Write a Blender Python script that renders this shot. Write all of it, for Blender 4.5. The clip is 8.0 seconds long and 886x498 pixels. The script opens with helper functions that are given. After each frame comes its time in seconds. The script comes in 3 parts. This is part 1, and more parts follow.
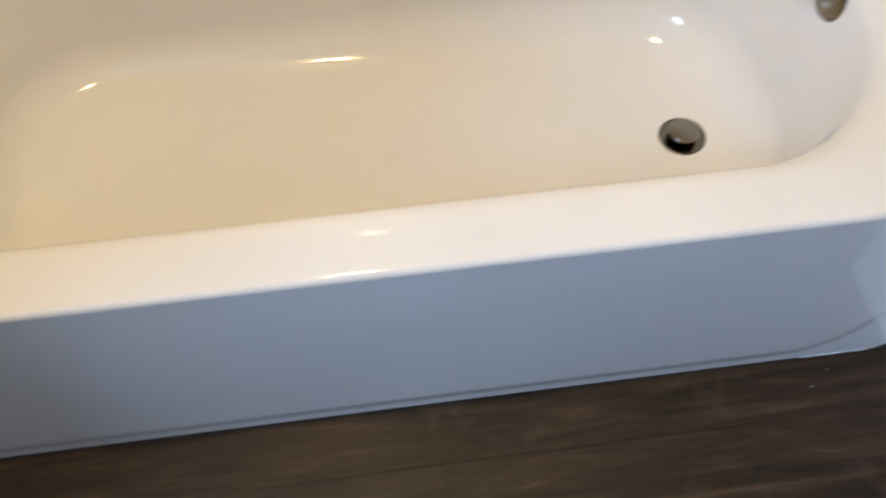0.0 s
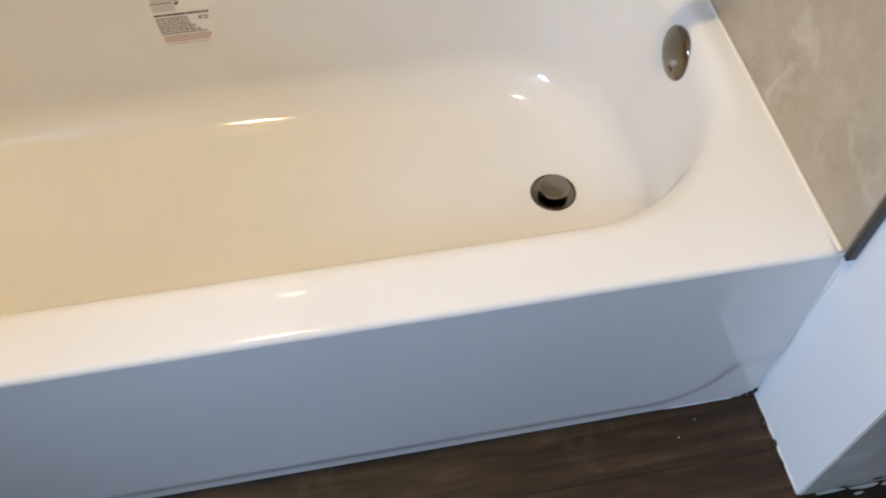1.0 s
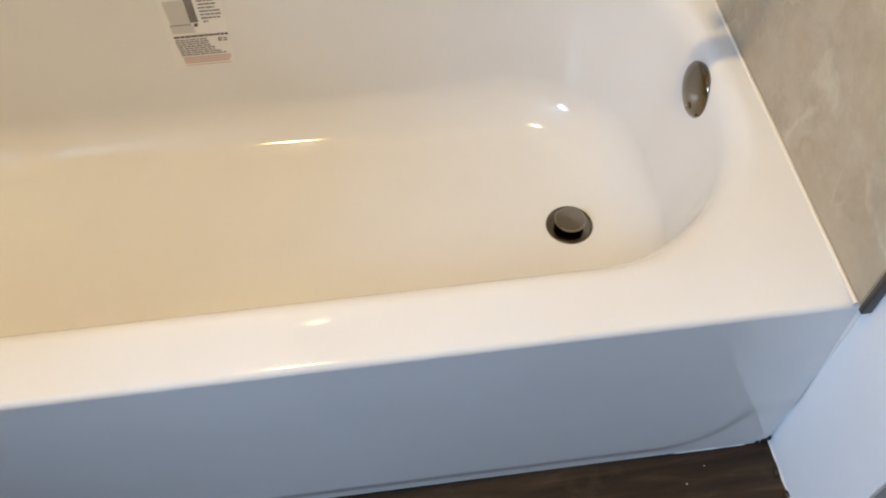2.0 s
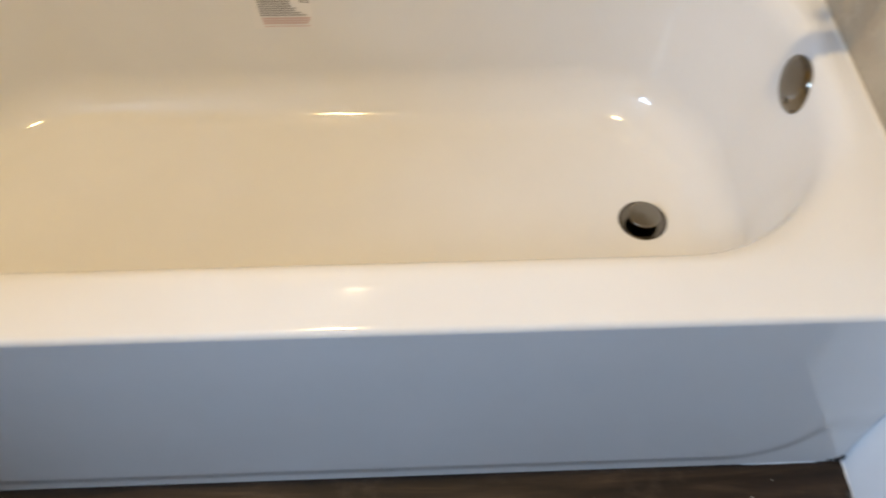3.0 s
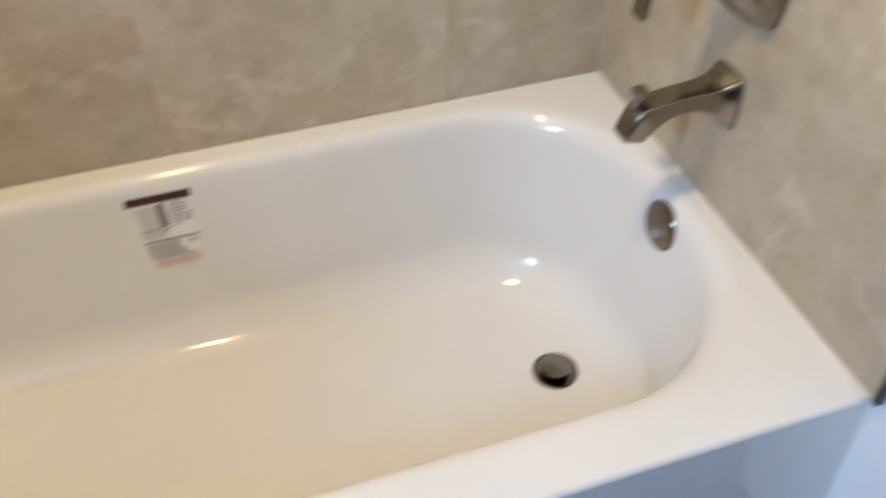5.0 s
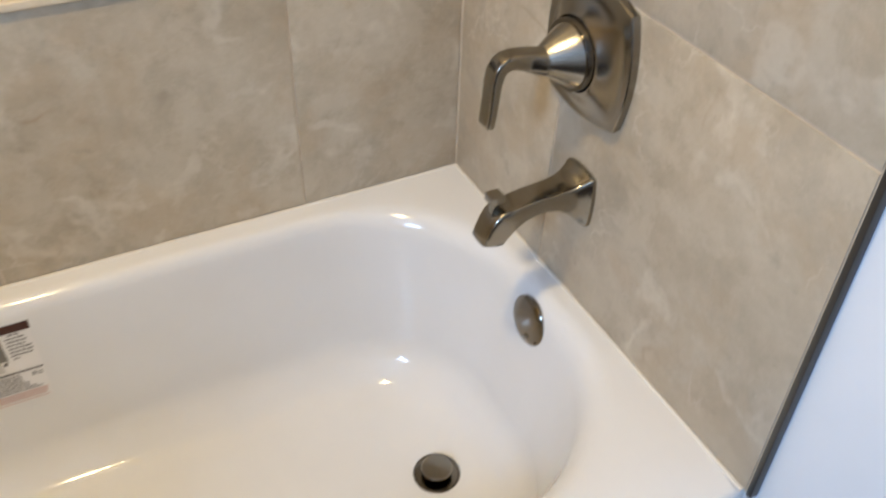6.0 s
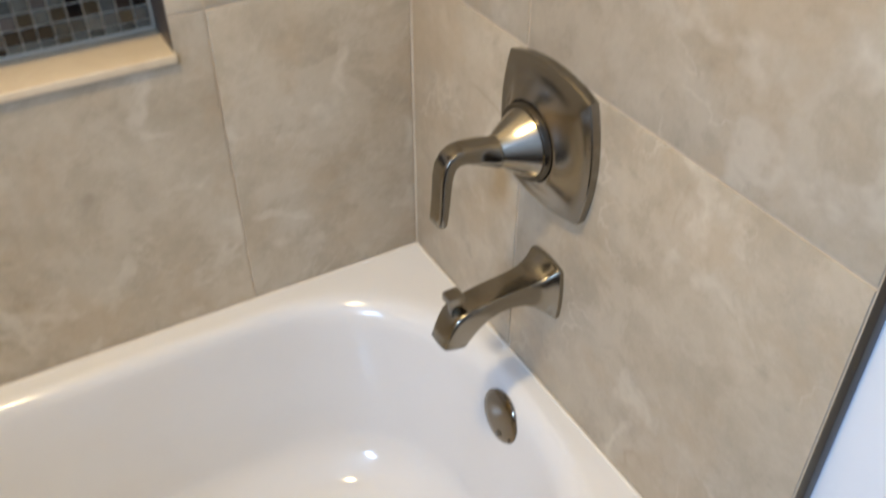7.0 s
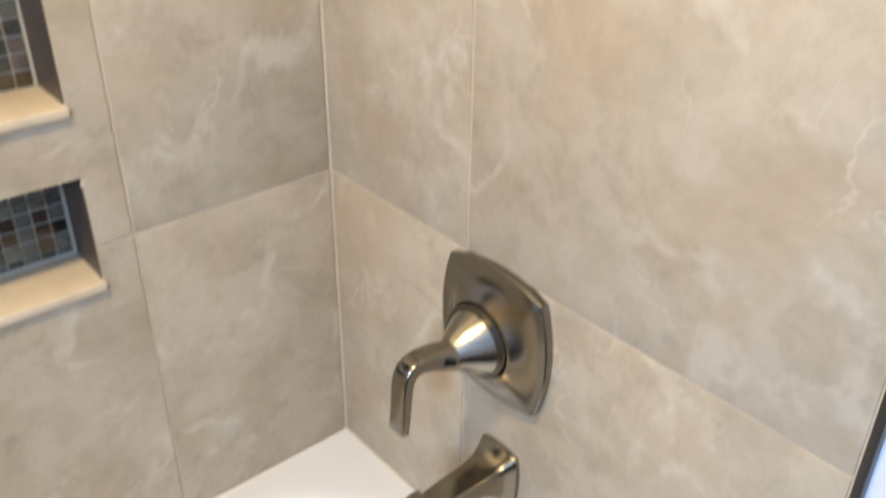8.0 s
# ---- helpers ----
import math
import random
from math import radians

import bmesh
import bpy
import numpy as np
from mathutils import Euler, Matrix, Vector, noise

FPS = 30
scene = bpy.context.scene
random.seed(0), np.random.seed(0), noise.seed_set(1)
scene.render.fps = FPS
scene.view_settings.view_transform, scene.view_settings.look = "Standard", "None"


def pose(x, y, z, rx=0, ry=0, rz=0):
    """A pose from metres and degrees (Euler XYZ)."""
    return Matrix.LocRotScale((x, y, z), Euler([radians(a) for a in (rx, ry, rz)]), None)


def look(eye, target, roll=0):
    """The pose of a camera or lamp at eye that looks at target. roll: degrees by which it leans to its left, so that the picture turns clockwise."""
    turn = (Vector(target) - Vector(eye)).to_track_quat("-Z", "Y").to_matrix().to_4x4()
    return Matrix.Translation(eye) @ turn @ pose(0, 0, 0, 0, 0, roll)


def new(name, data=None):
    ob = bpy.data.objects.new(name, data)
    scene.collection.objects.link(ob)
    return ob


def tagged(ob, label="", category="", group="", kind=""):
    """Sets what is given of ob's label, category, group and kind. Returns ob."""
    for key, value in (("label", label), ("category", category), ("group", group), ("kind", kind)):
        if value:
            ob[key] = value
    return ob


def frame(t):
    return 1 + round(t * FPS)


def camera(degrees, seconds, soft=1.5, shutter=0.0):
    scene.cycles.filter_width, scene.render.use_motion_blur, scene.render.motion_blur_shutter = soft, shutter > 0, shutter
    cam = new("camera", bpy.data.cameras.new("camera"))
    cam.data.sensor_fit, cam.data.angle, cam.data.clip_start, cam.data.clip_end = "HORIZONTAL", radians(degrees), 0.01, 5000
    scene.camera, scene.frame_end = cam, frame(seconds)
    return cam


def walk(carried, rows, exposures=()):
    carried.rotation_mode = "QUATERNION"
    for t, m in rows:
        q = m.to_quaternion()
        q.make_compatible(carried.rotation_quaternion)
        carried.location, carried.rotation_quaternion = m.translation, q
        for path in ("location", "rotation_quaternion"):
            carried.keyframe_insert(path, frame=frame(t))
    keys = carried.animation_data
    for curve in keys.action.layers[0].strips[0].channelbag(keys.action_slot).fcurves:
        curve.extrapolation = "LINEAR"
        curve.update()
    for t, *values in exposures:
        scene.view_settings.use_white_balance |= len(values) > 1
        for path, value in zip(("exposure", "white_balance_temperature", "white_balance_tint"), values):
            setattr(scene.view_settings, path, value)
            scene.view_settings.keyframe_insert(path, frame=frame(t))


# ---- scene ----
cam = camera(53.4, 8.0, soft=2.0, shutter=0.7)
PATH = [
    (0, (-0.715, -0.477, 1.208), (-0.593, 0.554, -0.501), -0.8),
    (0.5, (-0.637, -0.474, 1.219), (-0.424, 0.594, -0.459), 1.4),
    (1, (-0.572, -0.478, 1.228), (-0.349, 0.622, -0.427), 1.1),
    (1.5, (-0.533, -0.46, 1.229), (-0.352, 0.654, -0.423), -0.1),
    (1.7, (-0.522, -0.451, 1.23), (-0.372, 0.676, -0.415), -1.0),
    (2.8, (-0.563, -0.457, 1.189), (-0.457, 0.694, -0.443), 1.4),
    (3, (-0.582, -0.461, 1.162), (-0.507, 0.707, -0.46), 1.5),
    (3.5, (-0.617, -0.47, 1.129), (-0.659, 0.768, -0.441), -1.1),
    (4, (-0.664, -0.462, 1.14), (-0.699, 0.825, -0.391), -2.9),
    (4.5, (-0.674, -0.446, 1.192), (-0.527, 0.893, -0.287), -2.8),
    (5, (-0.681, -0.441, 1.246), (-0.233, 0.923, -0.146), -0.4),
    (5.2, (-0.687, -0.429, 1.255), (-0.101, 0.919, -0.1), 1.8),
    (6.3, (-0.562, -0.345, 1.279), (0.162, 1.006, -0.007), 1.9),
    (6.5, (-0.529, -0.319, 1.273), (0.184, 1.045, -0.005), 1.4),
    (7, (-0.527, -0.276, 1.285), (0.241, 1.085, 0.037), -0.1),
    (7.5, (-0.558, -0.21, 1.331), (0.385, 1.12, 0.173), -0.3),
    (8, (-0.593, -0.182, 1.368), (0.529, 1.125, 0.352), 0.7),
]
walk(cam, [(t, look(eye, target, roll)) for t, eye, target, roll in PATH],
     exposures=[(0, -0.11, 6600, 10), (1.5, -0.11, 6760, 10), (3.5, -0.15, 7000, 10), (5.0, -0.16, 6280, 10), (6.5, -0.12, 6280, 10), (7.5, 0.01, 6180, 10), (8.0, 0.20, 6080, 10)])


# ---------------- light ----------------
H = 0.38          # rim height of the tub
D = 0.745         # face of the back wall's tiles
CEIL = 2.40
XW = -1.524       # face of the far end wall's tiles
ROOM_W, ROOM_E, ROOM_S = -2.40, 1.30, -2.20

world = bpy.data.worlds.new("sky")
scene.world = world
world.use_nodes = True
sky = world.node_tree.nodes.new("ShaderNodeTexSky")
sky.sky_type = 'NISHITA'
sky.sun_disc = False
sky.sun_elevation, sky.sun_rotation = radians(35), radians(200)
world.node_tree.links.new(sky.outputs[0], world.node_tree.nodes["Background"].inputs[0])
world.node_tree.nodes["Background"].inputs[1].default_value = 0.10


def area_lamp(name, m, sx, sy, watts, colour, shape='RECTANGLE'):
    data = bpy.data.lights.new(name, 'AREA')
    data.shape, data.size, data.energy, data.color = shape, sx, watts, colour
    if shape == 'RECTANGLE':
        data.size_y = sy
    ob = new(name, data)
    ob.matrix_world = m
    return ob


# the bathroom's ceiling light, a dim one over the tub, and the daylight of the window
LAMP = (-0.84, 0.08, CEIL - 0.022)
SHOWER = (-0.77, 0.60, CEIL - 0.022)
area_lamp("ceiling_light_lamp", pose(*LAMP), 0.16, 0.16, 24.0, (1.0, 0.735, 0.35), 'DISK')
area_lamp("shower_light_lamp", pose(*SHOWER), 0.10, 0.10, 0.22, (1.0, 0.80, 0.50), 'DISK')
WY, WZ = (-1.45, -0.81), (1.66, 2.26)
area_lamp("window_daylight", pose(ROOM_W - 0.02, (WY[0] + WY[1]) / 2, (WZ[0] + WZ[1]) / 2, 0, -75, 0), 0.56, 0.56, 59.0, (0.46, 0.69, 1.08))


# ---------------- materials ----------------
def mat(name, colour, rough=0.5, metal=0.0, coat=0.0):
    m = bpy.data.materials.new(name)
    m.use_nodes = True
    b = m.node_tree.nodes["Principled BSDF"]
    b.inputs["Base Color"].default_value = (*colour, 1)
    b.inputs["Roughness"].default_value = rough
    b.inputs["Metallic"].default_value = metal
    b.inputs["Coat Weight"].default_value = coat
    b.inputs["Coat Roughness"].default_value = 0.04
    return m


def node(m, kind, **values):
    n = m.node_tree.nodes.new(kind)
    for key, v in values.items():
        n.inputs[key].default_value = v
    return n


def link(m, a, b):
    m.node_tree.links.new(a, b)


def coords(m, scale=(1, 1, 1), spread=0.0):
    """Object coordinates, scaled, shifted by each object's own random number."""
    tc = node(m, "ShaderNodeTexCoord")
    mp = node(m, "ShaderNodeMapping", Scale=scale)
    link(m, tc.outputs["Object"], mp.inputs["Vector"])
    if spread:
        info = node(m, "ShaderNodeObjectInfo")
        mul = node(m, "ShaderNodeVectorMath")
        mul.operation = 'MULTIPLY'
        mul.inputs[1].default_value = (spread, spread * 1.7, spread * 2.3)
        link(m, info.outputs["Random"], mul.inputs[0])
        link(m, mul.outputs[0], mp.inputs["Location"])
    return mp.outputs[0]


def noise_of(m, vec, scale, detail=4.0, rough=0.55, distort=0.0):
    n = node(m, "ShaderNodeTexNoise", Scale=scale, Detail=detail, Roughness=rough, Distortion=distort)
    link(m, vec, n.inputs["Vector"])
    return n.outputs["Fac"]


def ramp(m, fac, stops):
    r = node(m, "ShaderNodeValToRGB")
    e = r.color_ramp.elements
    while len(e) < len(stops):
        e.new(0.5)
    for el, (p, c) in zip(e, stops):
        el.position = p
        el.color = (*c, 1) if len(c) == 3 else c
    link(m, fac, r.inputs[0])
    return r.outputs[0]


def mix(m, fac, a, b, kind='MIX'):
    n = m.node_tree.nodes.new("ShaderNodeMix")
    n.data_type, n.blend_type = 'RGBA', kind
    for sock, v in ((n.inputs[0], fac), (n.inputs[6], a), (n.inputs[7], b)):
        if isinstance(v, (int, float)):
            sock.default_value = v
        elif isinstance(v, tuple):
            sock.default_value = (*v, 1)
        else:
            link(m, v, sock)
    return n.outputs[2]


def bsdf(m):
    return m.node_tree.nodes["Principled BSDF"]


def bump(m, height, strength, dist=0.001):
    b = node(m, "ShaderNodeBump", Strength=strength, Distance=dist)
    link(m, height, b.inputs["Height"])
    link(m, b.outputs[0], bsdf(m).inputs["Normal"])


def rough_map(m, fac, lo, hi):
    r = node(m, "ShaderNodeMapRange")
    r.inputs["To Min"].default_value, r.inputs["To Max"].default_value = lo, hi
    link(m, fac, r.inputs["Value"])
    link(m, r.outputs[0], bsdf(m).inputs["Roughness"])


# white glazed enamel of the tub, faintly dusty
ENAMEL = mat("white_enamel", (0.80, 0.78, 0.75), 0.08)
v = coords(ENAMEL)
link(ENAMEL, ramp(ENAMEL, noise_of(ENAMEL, v, 5, 5), [(0.3, (0.760, 0.750, 0.730)), (0.7, (0.79, 0.784, 0.770))]), bsdf(ENAMEL).inputs["Base Color"])
rough_map(ENAMEL, noise_of(ENAMEL, v, 9, 6, 0.6), 0.05, 0.12)
bump(ENAMEL, noise_of(ENAMEL, v, 14, 2), 0.10, 0.002)

# marble-look porcelain tile
TILE = mat("marble_porcelain", (0.46, 0.42, 0.36), 0.32)
v = coords(TILE, (1, 1, 1), 7.0)
cloud = noise_of(TILE, v, 4.8, 7, 0.62, 0.5)
base = ramp(TILE, cloud, [(0.36, (0.420, 0.364, 0.284)), (0.50, (0.482, 0.422, 0.334)), (0.64, (0.550, 0.492, 0.400))])
fine = noise_of(TILE, v, 15, 9, 0.70, 0.3)
base = mix(TILE, 0.40, base, ramp(TILE, fine, [(0.36, (0.37, 0.316, 0.243)), (0.50, (0.478, 0.419, 0.336)), (0.66, (0.615, 0.556, 0.462))]))
grey = ramp(TILE, noise_of(TILE, v, 6, 9, 0.7, 0.3), [(0.52, (0, 0, 0)), (0.70, (0.55, 0.55, 0.55))])
base = mix(TILE, grey, base, (0.36, 0.33, 0.285))
blotch = ramp(TILE, noise_of(TILE, v, 11, 8, 0.66, 0.3), [(0.48, (0, 0, 0)), (0.57, (0.50, 0.50, 0.50))])
base = mix(TILE, blotch, base, (0.60, 0.545, 0.455))
tan = ramp(TILE, noise_of(TILE, v, 7.0, 7, 0.62, 0.3), [(0.50, (0, 0, 0)), (0.60, (0.42, 0.42, 0.42))])
base = mix(TILE, tan, base, (0.47, 0.37, 0.255))
# dark pits and small smudges
pits = ramp(TILE, noise_of(TILE, v, 26, 6, 0.65, 0.4), [(0.58, (0, 0, 0)), (0.70, (0.45, 0.45, 0.45))])
base = mix(TILE, mix(TILE, 1.0, pits, ramp(TILE, noise_of(TILE, v, 5.0, 3), [(0.46, (0.05, 0.05, 0.05)), (0.60, (1, 1, 1))]), 'MULTIPLY'), base, (0.31, 0.265, 0.21))
# pale flakes, soft broad veins, fine branching threads, and rare rusty streaks
flakes = ramp(TILE, noise_of(TILE, v, 18, 9, 0.74, 0.5), [(0.58, (0, 0, 0)), (0.74, (0.34, 0.34, 0.34))])
base = mix(TILE, mix(TILE, 1.0, flakes, ramp(TILE, noise_of(TILE, v, 4.0, 3), [(0.46, (0.15, 0.15, 0.15)), (0.60, (1, 1, 1))]), 'MULTIPLY'), base, (0.68, 0.635, 0.555))
wisps = ramp(TILE, noise_of(TILE, v, 3.4, 5, 0.52, 0.25), [(0.472, (0, 0, 0)), (0.495, (0.48, 0.48, 0.48)), (0.505, (0.48, 0.48, 0.48)), (0.528, (0, 0, 0))])
base = mix(TILE, mix(TILE, 1.0, wisps, ramp(TILE, noise_of(TILE, v, 10, 4, 0.6), [(0.48, (0, 0, 0)), (0.60, (1, 1, 1))]), 'MULTIPLY'), base, (0.72, 0.68, 0.60))
net = ramp(TILE, noise_of(TILE, v, 8.0, 5, 0.5, 0.4), [(0.486, (0, 0, 0)), (0.50, (0.42, 0.42, 0.42)), (0.514, (0, 0, 0))])
base = mix(TILE, mix(TILE, 1.0, net, ramp(TILE, noise_of(TILE, v, 6.0, 3), [(0.52, (0, 0, 0)), (0.62, (1, 1, 1))]), 'MULTIPLY'), base, (0.71, 0.665, 0.585))
dark = ramp(TILE, noise_of(TILE, v, 2.4, 4, 0.5, 0.2), [(0.491, (0, 0, 0)), (0.50, (0.40, 0.40, 0.40)), (0.507, (0, 0, 0))])
base = mix(TILE, mix(TILE, 1.0, dark, ramp(TILE, noise_of(TILE, v, 5.0, 3), [(0.55, (0, 0, 0)), (0.64, (1, 1, 1))]), 'MULTIPLY'), base, (0.33, 0.22, 0.13))
grit = ramp(TILE, noise_of(TILE, v, 45, 6, 0.7, 0.3), [(0.36, (0.965, 0.96, 0.95)), (0.5, (1.0, 1.0, 1.0)), (0.66, (1.025, 1.025, 1.025))])
base = mix(TILE, 1.0, base, grit, 'MULTIPLY')
base = mix(TILE, 1.0, base, (0.945, 0.902, 0.812), 'MULTIPLY')
link(TILE, base, bsdf(TILE).inputs["Base Color"])
rough_map(TILE, cloud, 0.36, 0.50)
bump(TILE, noise_of(TILE, v, 60, 6), 0.12, 0.0006)

GROUT = mat("beige_grout", (0.36, 0.31, 0.24), 0.9)
v = coords(GROUT)
link(GROUT, ramp(GROUT, noise_of(GROUT, v, 30, 6), [(0.3, (0.52, 0.43, 0.31)), (0.7, (0.63, 0.535, 0.40))]), bsdf(GROUT).inputs["Base Color"])
bump(GROUT, noise_of(GROUT, v, 220, 3), 0.5, 0.0006)

CAULK = mat("cream_caulk", (0.78, 0.73, 0.64), 0.55)
WHITE_CAULK = mat("white_caulk", (0.75, 0.75, 0.74), 0.5)

SILL = mat("cream_stone", (0.62, 0.54, 0.42), 0.35)
v = coords(SILL)
link(SILL, ramp(SILL, noise_of(SILL, v, 16, 6, 0.6, 0.5), [(0.3, (0.62, 0.50, 0.34)), (0.7, (0.72, 0.61, 0.44))]), bsdf(SILL).inputs["Base Color"])

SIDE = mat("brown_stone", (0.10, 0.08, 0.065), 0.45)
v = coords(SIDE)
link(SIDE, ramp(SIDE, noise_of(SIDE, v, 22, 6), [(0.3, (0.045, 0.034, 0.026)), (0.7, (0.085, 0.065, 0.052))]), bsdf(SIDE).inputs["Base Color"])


def nickel(name, rough, colour, brushed, turned=0.0):
    """Satin nickel; turned: brushed in rings round x, which draws its highlights out across the rings."""
    m = mat(name, colour, rough, 1.0)
    v = coords(m, brushed)
    n = noise_of(m, v, 400, 3, 0.6)
    rough_map(m, n, rough - 0.04, rough + 0.05)
    bump(m, n, 0.02, 0.0002)
    if turned:
        t = node(m, "ShaderNodeTangent")
        t.direction_type, t.axis = 'RADIAL', 'X'
        bsdf(m).inputs["Anisotropic"].default_value = turned
        link(m, t.outputs[0], bsdf(m).inputs["Tangent"])
    return m


NICKEL = nickel("brushed_nickel", 0.17, (0.29, 0.262, 0.215), (1, 0.15, 1))
TURNED = nickel("turned_nickel", 0.15, (0.39, 0.362, 0.312), (1, 1, 1), 0.8)
# the same nickel darkened: shade of the recessed neck put into its colour
NICKEL_SHADED = nickel("shaded_nickel", 0.20, (0.15, 0.132, 0.108), (1, 1, 1))
PLATE = mat("satin_nickel", (0.275, 0.250, 0.210), 0.23, 1.0)
rough_map(PLATE, noise_of(PLATE, coords(PLATE), 30, 3), 0.21, 0.25)
POLISHED = nickel("polished_nickel", 0.10, (0.21, 0.185, 0.152), (1, 1, 1))
BLACK = mat("black_rubber", (0.012, 0.011, 0.010), 0.5)
TRIM = mat("dark_anodised_trim", (0.07, 0.065, 0.06), 0.42, 0.7)
v = coords(TRIM, (1, 1, 0.05))
rough_map(TRIM, noise_of(TRIM, v, 90, 3), 0.34, 0.5)

PAINT = mat("white_wall_paint", (0.80, 0.80, 0.79), 0.6)
v = coords(PAINT)
link(PAINT, ramp(PAINT, noise_of(PAINT, v, 4, 6), [(0.3, (0.77, 0.77, 0.76)), (0.7, (0.83, 0.83, 0.82))]), bsdf(PAINT).inputs["Base Color"])
bump(PAINT, noise_of(PAINT, v, 70, 5), 0.25, 0.001)

# white wall paint with the daylight's blue and brightness put into its colour
DAYLIT_PAINT = mat("daylit_white_wall_paint", (0.82, 0.86, 0.90), 0.55)
v = coords(DAYLIT_PAINT)
link(DAYLIT_PAINT, ramp(DAYLIT_PAINT, noise_of(DAYLIT_PAINT, v, 5, 6), [(0.3, (0.80, 0.845, 0.89)), (0.7, (0.845, 0.885, 0.925))]), bsdf(DAYLIT_PAINT).inputs["Base Color"])
bump(DAYLIT_PAINT, noise_of(DAYLIT_PAINT, v, 70, 5), 0.25, 0.001)

ROOM_PAINT = mat("taupe_wall_paint", (0.36, 0.33, 0.30), 0.7)
v = coords(ROOM_PAINT)
link(ROOM_PAINT, ramp(ROOM_PAINT, noise_of(ROOM_PAINT, v, 3, 6), [(0.3, (0.39, 0.36, 0.32)), (0.7, (0.45, 0.42, 0.38))]), bsdf(ROOM_PAINT).inputs["Base Color"])

PUTTY = mat("grey_joint_compound", (0.38, 0.36, 0.33), 0.8)
v = coords(PUTTY)
link(PUTTY, ramp(PUTTY, noise_of(PUTTY, v, 11, 7, 0.65, 0.5), [(0.35, (0.42, 0.40, 0.365)), (0.6, (0.56, 0.535, 0.50)), (0.72, (0.72, 0.71, 0.69))]), bsdf(PUTTY).inputs["Base Color"])
bump(PUTTY, noise_of(PUTTY, v, 40, 6), 0.5, 0.002)

WOOD = mat("dark_vinyl_plank", (0.07, 0.05, 0.035), 0.42)
bsdf(WOOD).inputs["Specular IOR Level"].default_value = 0.30
v = coords(WOOD, (1.0, 9.0, 1.0), 5.0)
grain = noise_of(WOOD, v, 5, 8, 0.62, 0.7)
col = ramp(WOOD, grain, [(0.30, (0.007, 0.0034, 0.0016)), (0.47, (0.019, 0.0100, 0.0048)), (0.60, (0.038, 0.0215, 0.0108)), (0.75, (0.078, 0.047, 0.026))])
v2 = coords(WOOD, (1, 1, 1), 3.0)
dust = ramp(WOOD, noise_of(WOOD, v2, 13, 7, 0.7), [(0.56, (0, 0, 0)), (0.78, (0.5, 0.5, 0.5))])
link(WOOD, mix(WOOD, dust, col, (0.095, 0.066, 0.044)), bsdf(WOOD).inputs["Base Color"])
rough_map(WOOD, grain, 0.42, 0.62)
bump(WOOD, noise_of(WOOD, coords(WOOD, (1, 22, 1), 5.0), 12, 6), 0.3, 0.0008)

PAPER = mat("clear_film_paper", (0.83, 0.81, 0.79), 0.2, 0.0, 0.3)
INK_MAROON = mat("maroon_ink", (0.050, 0.012, 0.012), 0.3)
INK_GREY = mat("grey_ink", (0.19, 0.18, 0.17), 0.35)
INK_PALE = mat("pale_grey_ink", (0.58, 0.565, 0.54), 0.35)
INK_DARK = mat("dark_ink", (0.10, 0.095, 0.09), 0.35)
INK_PINK = mat("pink_ink", (0.64, 0.47, 0.43), 0.35)

LAMP_GLASS = mat("lit_diffuser", (0.9, 0.8, 0.6), 0.5)
bsdf(LAMP_GLASS).inputs["Emission Color"].default_value = (1.0, 0.72, 0.42, 1)
bsdf(LAMP_GLASS).inputs["Emission Strength"].default_value = 12.0
GLASS = mat("window_glass", (1, 1, 1), 0.0)
bsdf(GLASS).inputs["Transmission Weight"].default_value = 1.0


# ---------------- helpers ----------------
def mesh_of(bm, name, material, smooth=True, angle=40):
    me = bpy.data.meshes.new(name)
    bmesh.ops.recalc_face_normals(bm, faces=bm.faces)
    bm.to_mesh(me)
    bm.free()
    me.materials.append(material)
    if smooth:
        me.polygons.foreach_set("use_smooth", [True] * len(me.polygons))
        me.set_sharp_from_angle(angle=radians(angle))
    return me


def part(name, bm, material, parent=None, label="", smooth=True, angle=40):
    ob = new(name, mesh_of(bm, name, material, smooth, angle))
    if parent:
        ob.parent = parent
    if label:
        tagged(ob, label)
    return ob


def thing(name, at, label, category, group="", kind=""):
    ob = new(name)
    ob.location = at
    ob.empty_display_size = 0.05
    return tagged(ob, label, category, group, kind)


def box(x0, x1, y0, y1, z0, z1, bevel=0.0, segments=2):
    bm = bmesh.new()
    bmesh.ops.create_cube(bm, size=1)
    for q in bm.verts:
        q.co = Vector(((x0 + x1) / 2 + q.co.x * (x1 - x0), (y0 + y1) / 2 + q.co.y * (y1 - y0), (z0 + z1) / 2 + q.co.z * (z1 - z0)))
    if bevel:
        bmesh.ops.bevel(bm, geom=bm.edges[:], offset=bevel, segments=segments, profile=0.5, affect='EDGES')
    return bm


def loft(loops, close=True, cap_start=False, cap_end=False):
    """A skin over loops of equally many points."""
    bm = bmesh.new()
    rows = [[bm.verts.new(p) for p in lp] for lp in loops]
    n = len(rows[0])
    for a, b in zip(rows, rows[1:]):
        for i in range(n if close else n - 1):
            j = (i + 1) % n
            bm.faces.new((a[i], a[j], b[j], b[i]))
    if cap_start:
        bm.faces.new(rows[0][::-1])
    if cap_end:
        bm.faces.new(rows[-1])
    return bm


def shifted(bm, x, y, z):
    bmesh.ops.translate(bm, verts=bm.verts, vec=(x, y, z))
    return bm


